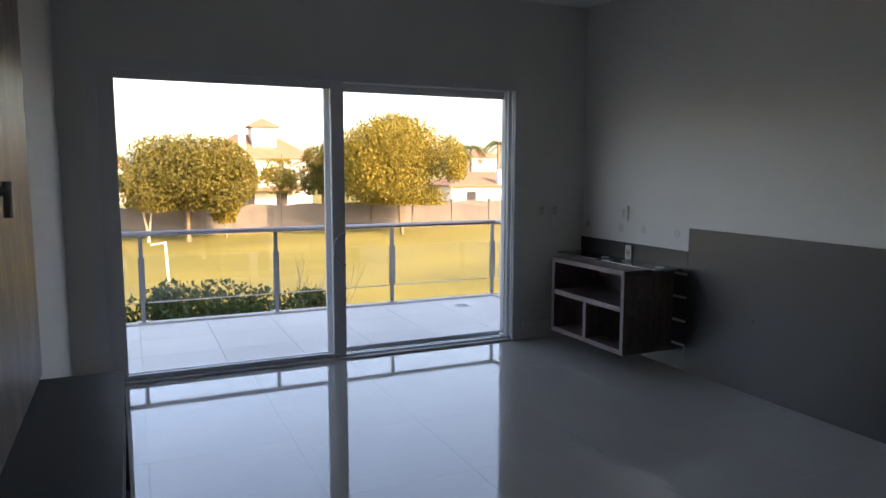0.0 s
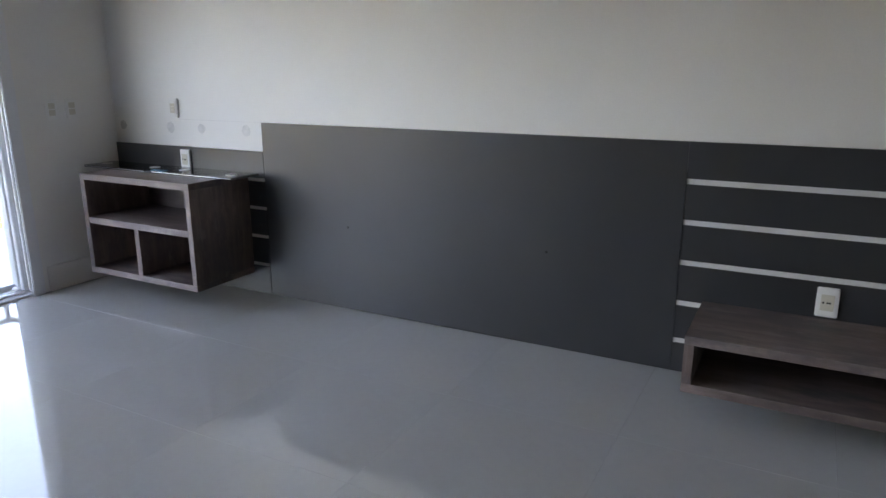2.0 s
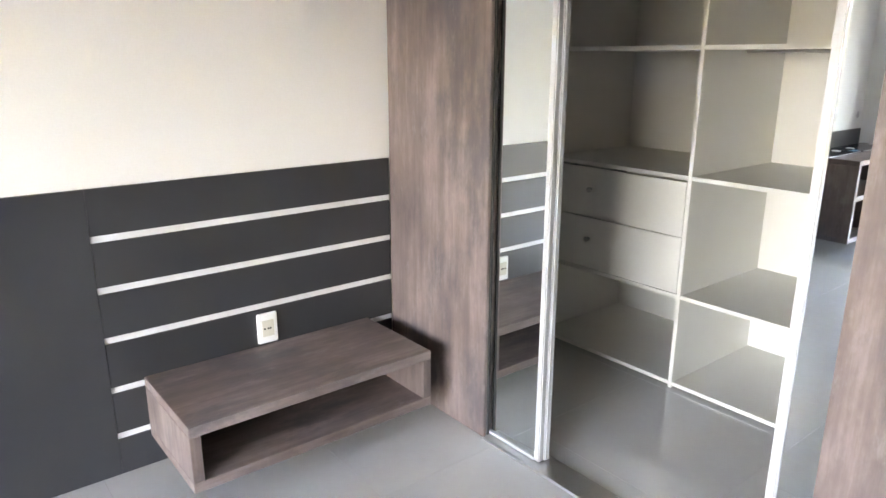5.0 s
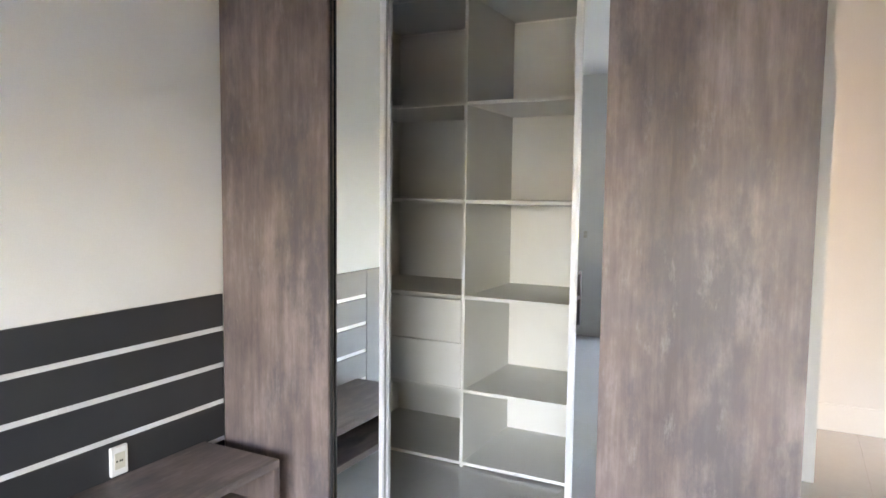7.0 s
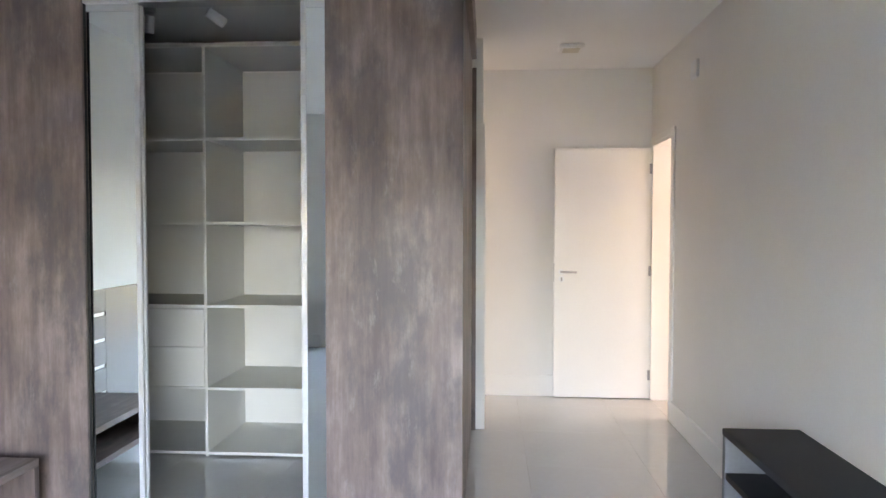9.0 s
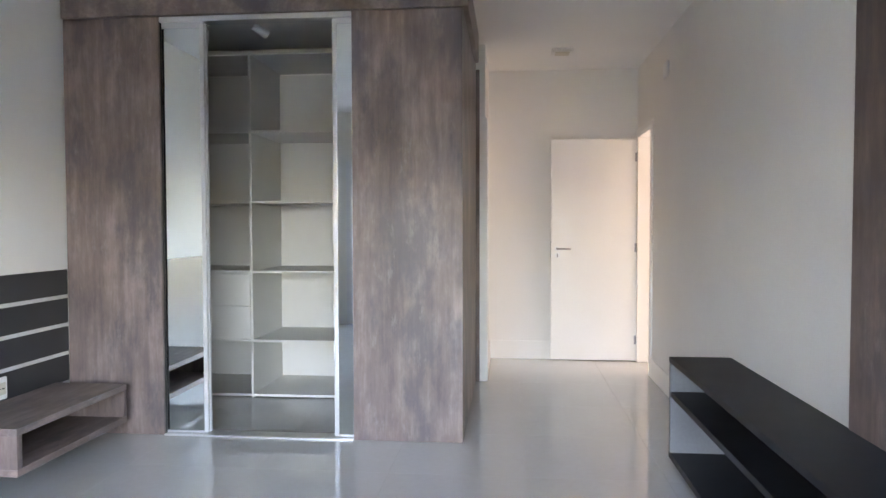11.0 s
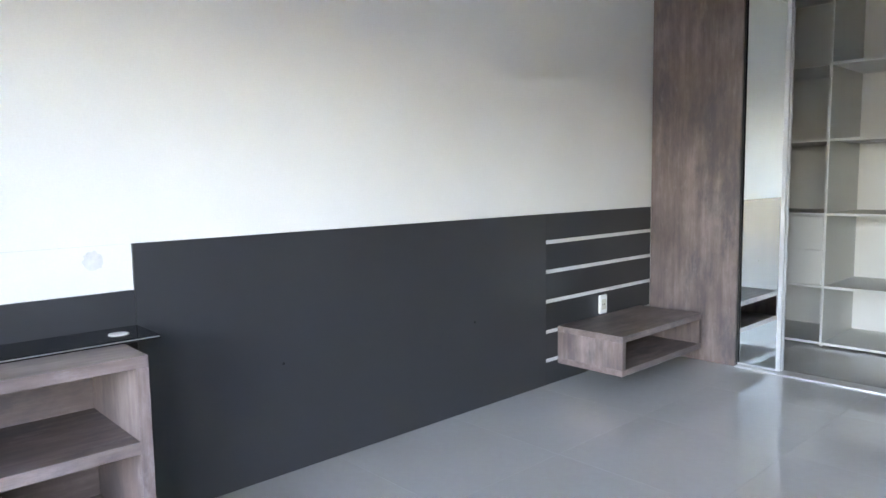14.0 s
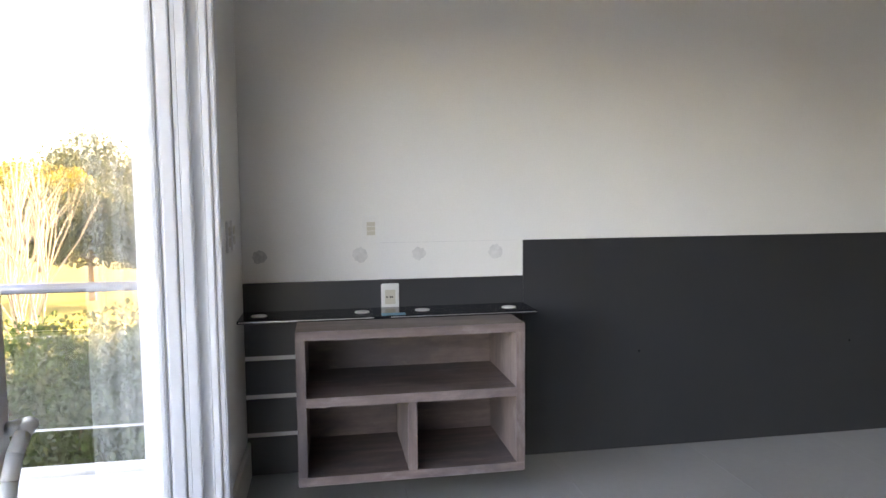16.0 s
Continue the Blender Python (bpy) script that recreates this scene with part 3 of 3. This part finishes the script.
for y in (-6.02, -4.77, -3.52, -2.26, -1.0, 0.25):
    rail_post(RX, y)
rail_post(-6.0, RY)
for y0, y1 in ((-5.98, -4.81), (-4.73, -3.56), (-3.48, -2.30), (-2.22, -1.04), (-0.96, 0.21)):
    pane = part("pane", solid((RX - 0.004, y0, 0.182, RX + 0.004, y1, 0.615)), PANE, railing, "clear glass pane")
    pane.visible_shadow = False
    part("pane_edge", solid((RX - 0.005, y0, 0.172, RX + 0.005, y1, 0.182)), STRIP, railing)
for x0, x1 in ((RX + 0.06, -6.04), (-5.96, -5.12)):
    pane = part("pane", solid((x0, RY - 0.004, 0.182, x1, RY + 0.004, 0.615)), PANE, railing, "clear glass pane")
    pane.visible_shadow = False
    part("pane_edge", solid((x0, RY - 0.005, 0.172, x1, RY + 0.005, 0.182)), STRIP, railing)
drain = thing("floor_drain", "small square steel drain in the balcony floor", "drain", (-6.45, -0.35, -0.03))
part("grate", solid((-6.53, -0.43, -0.032, -6.37, -0.27, -0.024), bevel=0.003), ALU, drain)
for k in range(5):
    part("slot", solid((-6.51 + k * 0.028, -0.41, -0.0245, -6.498 + k * 0.028, -0.29, -0.0228)), DARKHOLE, drain)

# ---- outdoors ----
GZ = -3.0
bm = bmesh.new()
bmesh.ops.create_grid(bm, x_segments=60, y_segments=60, size=900)
for v in bm.verts:
    v.co.z = GZ
setting("ground", bm, GRASS, "golden-green lawn of a wide playing field", "ground")

FX = -48.5
fence = thing("fence", "tall beige concrete panel fence with arched tops", "fence", (FX, 0, GZ), kind="structure")
arch = bmesh.new()
W, N = 3.3, 10
tops = [(-W / 2 + W * k / N, 1.85 + 0.16 * math.sin(math.pi * k / N)) for k in range(N + 1)]
outline = [(-W / 2, 0.0)] + tops + [(W / 2, 0.0)]
front = [arch.verts.new((0.05, y, z)) for y, z in outline]
back = [arch.verts.new((-0.05, y, z)) for y, z in outline]
arch.faces.new(front)
arch.faces.new(back[::-1])
for k in range(len(outline)):
    j = (k + 1) % len(outline)
    arch.faces.new((front[j], front[k], back[k], back[j]))
arch_data = mesh_of("panel", arch, FENCE)
post_data = mesh_of("post", solid((-0.13, -0.13, 0, 0.13, 0.13, 2.1), bevel=0.02), FENCE)
for k in range(-16, 24):
    for name, data, y in (("panel", arch_data, 1.3 + k * W), ("post", post_data, 1.3 + (k - 0.5) * W)):
        p = new(name, data)
        p.parent = fence
        p.location = (0, y, 0)


def crown(bm, centre, size, count, leaf, rng):
    """Many small leaf clumps on an uneven lobed shell."""
    cx, cy, cz = centre
    lobes = [Vector((rng.gauss(0, 0.5), rng.gauss(0, 0.5), rng.gauss(0, 0.42))) for _ in range(34)]
    for _ in range(count):
        lobe = rng.choice(lobes)
        d = Vector((rng.gauss(0, 1), rng.gauss(0, 1), rng.gauss(0, 1))).normalized()
        p = lobe + d * (0.50 * rng.random() ** 0.4)
        if p.length > 1.08:
            p = p.normalized() * rng.uniform(0.9, 1.08)
        p = Vector((cx + p.x * size[0], cy + p.y * size[1], cz + max(p.z, -0.72) * size[2]))
        q = Euler((rng.uniform(0, 6.3), rng.uniform(0, 6.3), rng.uniform(0, 6.3))).to_matrix()
        s = leaf * rng.uniform(0.6, 1.4)
        vs = [bm.verts.new(p + q @ Vector(c) * s) for c in ((-0.5, 0, 0), (0, -0.32, 0.12), (0.5, 0, 0), (0, 0.32, 0.12))]
        bm.faces.new(vs)
    return bm


def limb(bm, a, direction, length, radius, depth, rng, spread=0.6):
    b = a + direction * length
    rod(bm, a, b, radius, radius * 0.65, 6)
    if depth:
        for _ in range(rng.choice((2, 3))):
            d = (direction + Vector((rng.gauss(0, spread), rng.gauss(0, spread), rng.uniform(0, 0.5)))).normalized()
            limb(bm, b, d, length * rng.uniform(0.6, 0.85), radius * 0.62, depth - 1, rng, spread)


def tree(name, label, x, y, trunk, size, count, leaf, mat, seed, depth=2, lean=(0, 0, 1), radius=0.16):
    rng = random.Random(seed)
    ob = thing(name, label, "tree", (x, y, GZ))
    bm = bmesh.new()
    limb(bm, Vector((x, y, GZ)), Vector(lean).normalized(), trunk, radius, depth, rng)
    part("trunk", bm, BARK, ob)
    part("crown", crown(bmesh.new(), (x + lean[0] * trunk, y + lean[1] * trunk, GZ + trunk + size[2] * 0.75), size, count, leaf, rng), mat, ob)
    return ob


tree("tree", "broad olive-green tree with a dense rounded crown", -44.0, -0.4, 1.9, (3.6, 3.9, 2.7), 42000, 0.19, LEAF_OLIVE, 1)
tree("tree", "large yellow-green tree with a dense domed crown", -43.5, 13.3, 2.0, (4.1, 4.4, 3.4), 46000, 0.19, LEAF_YELLOW, 2, lean=(0, -0.12, 1))
tree("tree", "small bright green sapling beside the fence", -45.5, 2.0, 1.0, (0.8, 0.95, 0.9), 900, 0.22, LEAF_YELLOW, 3, 1, radius=0.06)
tree("tree", "airy yellow-green tree behind the fence", -57, 7.7, 2.4, (2.3, 2.3, 1.6), 3000, 0.2, LEAF_YELLOW, 4)
tree("tree", "olive-green tree behind the fence", -53, 10.3, 2.4, (1.7, 1.7, 2.3), 6000, 0.22, LEAF_OLIVE, 5)
tree("tree", "distant olive-green tree by the fence", -52, -6.5, 2.2, (2.4, 3.0, 2.2), 3000, 0.3, LEAF_OLIVE, 6)


def bare_shrub(name, label, x, y, base, height, seed, stems, radius=0.05, wide=0.25):
    rng = random.Random(seed)
    ob = thing(name, label, "shrub", (x, y, base))
    bm = bmesh.new()
    for _ in range(stems):
        d = Vector((rng.gauss(0, wide), rng.gauss(0, wide), 1)).normalized()
        limb(bm, Vector((x + rng.gauss(0, 0.12), y + rng.gauss(0, 0.12), base)), d, height * 0.36, radius, 3, rng, 0.26)
    part("stems", bm, STRAW, ob)


bare_shrub("bare_tree", "leafless tan tree standing beside the fence", -44.5, -2.6, GZ, 5.0, 11, 3, 0.09, 0.4)
bare_shrub("bare_tree", "tall leafless straw-coloured tree beside the house", -9.5, 9.4, GZ, 4.7, 12, 9, 0.035, 0.055)


def bush(x, y, top, w, count, mat, seed, leaf=0.12, base=GZ, label="dense green shrub below the balcony"):
    rng = random.Random(seed)
    ob = thing("shrub", label, "shrub", (x, y, base), group="garden shrubs")
    bm = bmesh.new()
    for _ in range(5):
        limb(bm, Vector((x, y, base)), Vector((rng.gauss(0, 0.3), rng.gauss(0, 0.3), 1)).normalized(), (top - base) * 0.45, 0.03, 1, rng)
    part("stems", bm, BARK, ob)
    half = (top - base) * 0.5
    part("leaves", crown(bmesh.new(), (x, y, top - half * 0.92), (w, w, half), count, leaf, rng), mat, ob)


for k, (y, top) in enumerate(((-5.2, 0.08), (-4.7, 0.14), (-4.2, 0.10), (-3.7, 0.16), (-3.2, 0.12), (-2.7, 0.08), (-2.2, 0.00), (-1.7, -0.10), (-1.2, -0.28))):
    bush(-7.85 - 0.15 * (k % 2), y, top, 0.62, 8500, LEAF_GREEN, 20 + k, 0.055, -1.6)
bare_shrub("dry_shrub", "thin dry shrub rising above the green hedge", -8.6, -1.6, -2.2, 2.4, 31, 6, 0.012, 0.3)
for k, (x, y, top, w) in enumerate(((-7.0, 3.0, -0.15, 1.2), (-5.9, 3.4, -0.10, 1.2), (-8.0, 4.6, -0.25, 1.4), (-6.8, 5.4, -0.20, 1.4), (-5.8, 6.2, -0.15, 1.4), (-8.2, 7.4, -0.45, 1.6), (-6.8, 8.0, -0.35, 1.6), (-9.6, 6.0, -0.6, 1.4), (-5.5, 2.4, -0.7, 1.0), (-7.6, 2.0, -0.9, 1.0))):
    bush(x, y, top, w, 9000, LEAF_GREEN if k % 3 else LEAF_SAGE, 40 + k, 0.075)
tree("tree", "spreading olive-green tree on the sunny lawn", -13.8, 26.5, 1.5, (2.6, 2.6, 1.9), 15000, 0.14, LEAF_SAGE, 51, depth=3)
tree("tree", "spreading olive-green tree on the sunny lawn", -11.4, 25.4, 1.4, (1.9, 1.9, 1.7), 9000, 0.14, LEAF_SAGE, 52, depth=3, lean=(0.1, 0, 1))
tree("tree", "rounded olive tree on the sunny lawn", -20.0, 38.0, 2.0, (3.0, 3.0, 2.4), 8000, 0.22, LEAF_YELLOW, 53)
for k in range(14):
    tree("tree", "distant dark green tree at the end of the lawn", -46 + k * 4.3, 66 + 4 * math.sin(k * 2.1), 2.6, (3.8, 3.8, 3.5 + 0.8 * math.sin(k * 1.7)), 3600, 0.34, LEAF_SAGE, 60 + k, 1)

goal = thing("goal_post", "white painted metal football goal post on the lawn", "goal", (-26.0, -2.4, GZ))
part("upright", rod(bmesh.new(), (-26, -2.42, GZ), (-26, -2.50, GZ + 1.85), 0.045, sides=12), WHITE_METAL, goal)
part("crossbar", rod(bmesh.new(), (-26, -2.50, GZ + 1.82), (-26.6, -2.95, GZ + 1.70), 0.04, sides=12), WHITE_METAL, goal)


def hip_roof(x0, y0, x1, y1, z0, z1, inset):
    bm = bmesh.new()
    lo = [bm.verts.new(c) for c in ((x0, y0, z0), (x1, y0, z0), (x1, y1, z0), (x0, y1, z0))]
    under = [bm.verts.new((v.co.x, v.co.y, z0 - 0.15)) for v in lo]
    a, b = bm.verts.new(((x0 + x1) / 2, y0 + inset, z1)), bm.verts.new(((x0 + x1) / 2, y1 - inset, z1))
    for f in ((lo[0], lo[1], a), (lo[1], lo[2], b, a), (lo[2], lo[3], b), (lo[3], lo[0], a, b), under[::-1]):
        bm.faces.new(f)
    for k in range(4):
        bm.faces.new((under[k], under[(k + 1) % 4], lo[(k + 1) % 4], lo[k]))
    return bm


def villa(name, label, x, y, w, d, eave, ridge, windows):
    ob = thing(name, label, "house", (x, y, GZ))
    part("wall", solid((x - d, y - w / 2, GZ, x, y + w / 2, eave)), RENDER, ob)
    part("roof", hip_roof(x - d - 0.5, y - w / 2 - 0.5, x + 0.5, y + w / 2 + 0.5, eave, ridge, w * 0.36), ROOF, ob, "terracotta tiled hip roof")
    for wy, wz, ww, wh in windows:
        f = part("window", solid((x, wy - ww / 2, wz, x + 0.06, wy + ww / 2, wz + wh)), WHITE_METAL, ob)
        part("pane", solid((x + 0.06, wy - ww / 2 + 0.1, wz + 0.1, x + 0.08, wy + ww / 2 - 0.1, wz + wh - 0.1)), GLASS_DARK, f)
    return ob


main_house = villa("house", "white two-storey house with terracotta roofs and a tower", -76, 9.6, 11.0, 9.0, 2.6, 5.3, ((7.2, 0.2, 1.2, 1.3), (10.2, 0.2, 1.2, 1.3), (12.3, 0.2, 1.2, 1.3), (7.7, -2.6, 2.4, 2.0), (11.7, -2.6, 1.4, 2.0)))
part("tower", solid((-80.5, 9.0, 2.6, -77.8, 11.6, 6.1)), RENDER, main_house)
part("tower_roof", hip_roof(-80.9, 8.6, -77.4, 12.0, 6.1, 7.1, 1.7), ROOF, main_house)
ch = part("chimney", solid((-76.6, 7.3, 2.2, -75.9, 8.0, 5.9)), RENDER, main_house)
part("cap", solid((-76.7, 7.2, 5.9, -75.8, 8.1, 6.05)), RENDER, ch)
part("porch", solid((-75.9, 5.7, -0.9, -74.0, 13.7, -0.6)), ROOF, main_house)
low = villa("house", "low white house with a brown tiled roof", -70, 36.5, 14.0, 8.0, -0.4, 1.15, ((32.0, -2.2, 1.4, 1.2), (38.0, -2.2, 1.4, 1.2)))
part("chimney", solid((-70.3, 35.3, -0.4, -69.6, 36.0, 1.4)), RENDER, low)
villa("house", "distant white house with a hipped tile roof", -110, 55, 5.0, 6.0, 3.6, 4.8, ((54, 2.3, 1.2, 1.0),))
villa("house", "distant white house at the edge of the field", -95, -8.5, 9.0, 8.0, 1.8, 3.4, ((-7.5, 0.0, 1.2, 1.2),))


def palm(x, y, top, seed):
    rng = random.Random(seed)
    ob = thing("palm_tree", "tall feathery green palm tree beyond the fence", "palm", (x, y, GZ), group="palms beyond the fence")
    part("trunk", rod(bmesh.new(), (x, y, GZ), (x, y, top), 0.22, 0.14, 8), BARK, ob)
    bm = bmesh.new()
    for k in range(16):
        a, lift = rng.uniform(0, 6.3), rng.uniform(0.1, 1.0)
        side = Vector((-math.sin(a), math.cos(a), 0))
        for j in range(9):
            t = j / 9
            p = Vector((x, y, top)) + Vector((math.cos(a), math.sin(a), 0)) * 2.3 * t + Vector((0, 0, lift * 1.8 * t - 2.4 * t * t))
            for s in (-1, 1):
                q = p + side * s * 0.62 * (1 - 0.5 * t) + Vector((math.cos(a) * 0.3, math.sin(a) * 0.3, -0.3))
                w = Vector((math.cos(a), math.sin(a), 0)) * 0.14
                bm.faces.new([bm.verts.new(c) for c in (p - w, p + w, q)])
    part("fronds", bm, LEAF_PALM, ob)


for k, (y, top) in enumerate(((35.0, 3.9), (38.0, 4.3), (41.0, 4.9), (43.5, 4.4))):
    palm(-80 - 2 * (k % 2), y, top, 80 + k)

# ---- floor and balcony tiles ----
STEP = 0.72


def tile_data(name, w, d, mat, top, thick, gap):
    x, y = w / 2 - gap / 2, d / 2 - gap / 2
    e = 0.0004
    bm = bmesh.new()
    lo = [bm.verts.new(c) for c in ((-x, -y, top - thick), (x, -y, top - thick), (x, y, top - thick), (-x, y, top - thick))]
    mid = [bm.verts.new((v.co.x, v.co.y, top - e)) for v in lo]
    hi = [bm.verts.new((v.co.x * (1 - e / x), v.co.y * (1 - e / y), top)) for v in lo]
    for k in range(4):
        j = (k + 1) % 4
        bm.faces.new((lo[k], lo[j], mid[j], mid[k]))
        bm.faces.new((mid[k], mid[j], hi[j], hi[k]))
    bm.faces.new(hi)
    return mesh_of(name, bm, mat)


def lay(parent, mat, bounds, origin, step, top, thick, gap):
    x0, y0, x1, y1 = bounds
    xs = [x0] + [origin[0] + k * step for k in range(-40, 40) if x0 + 0.02 < origin[0] + k * step < x1 - 0.02] + [x1]
    ys = [y0] + [origin[1] + k * step for k in range(-40, 40) if y0 + 0.02 < origin[1] + k * step < y1 - 0.02] + [y1]
    shared = {}
    for a, b in zip(xs, xs[1:]):
        for c, d in zip(ys, ys[1:]):
            key = (round(b - a, 3), round(d - c, 3))
            if key not in shared:
                shared[key] = tile_data("tile", b - a, d - c, mat, top, thick, gap)
            t = new("tile", shared[key])
            t.parent = parent
            t.location = ((a + b) / 2, (c + d) / 2, 0)


lay(floor, TILE, (XW, YS, XE, YN), (-2.68, -2.13), STEP, 0.0, 0.0098, 0.0005)
lay(floor, TILE, (0.75, -5.9, XE, YS - 0.001), (-2.68, -2.13), STEP, 0.0, 0.0098, 0.0005)
lay(balcony, BALCONY, (BX + 0.102, -6.2, -5.062, BN - 0.102), (-5.62, -2.96), 0.60, -0.030, 0.0116, 0.003)
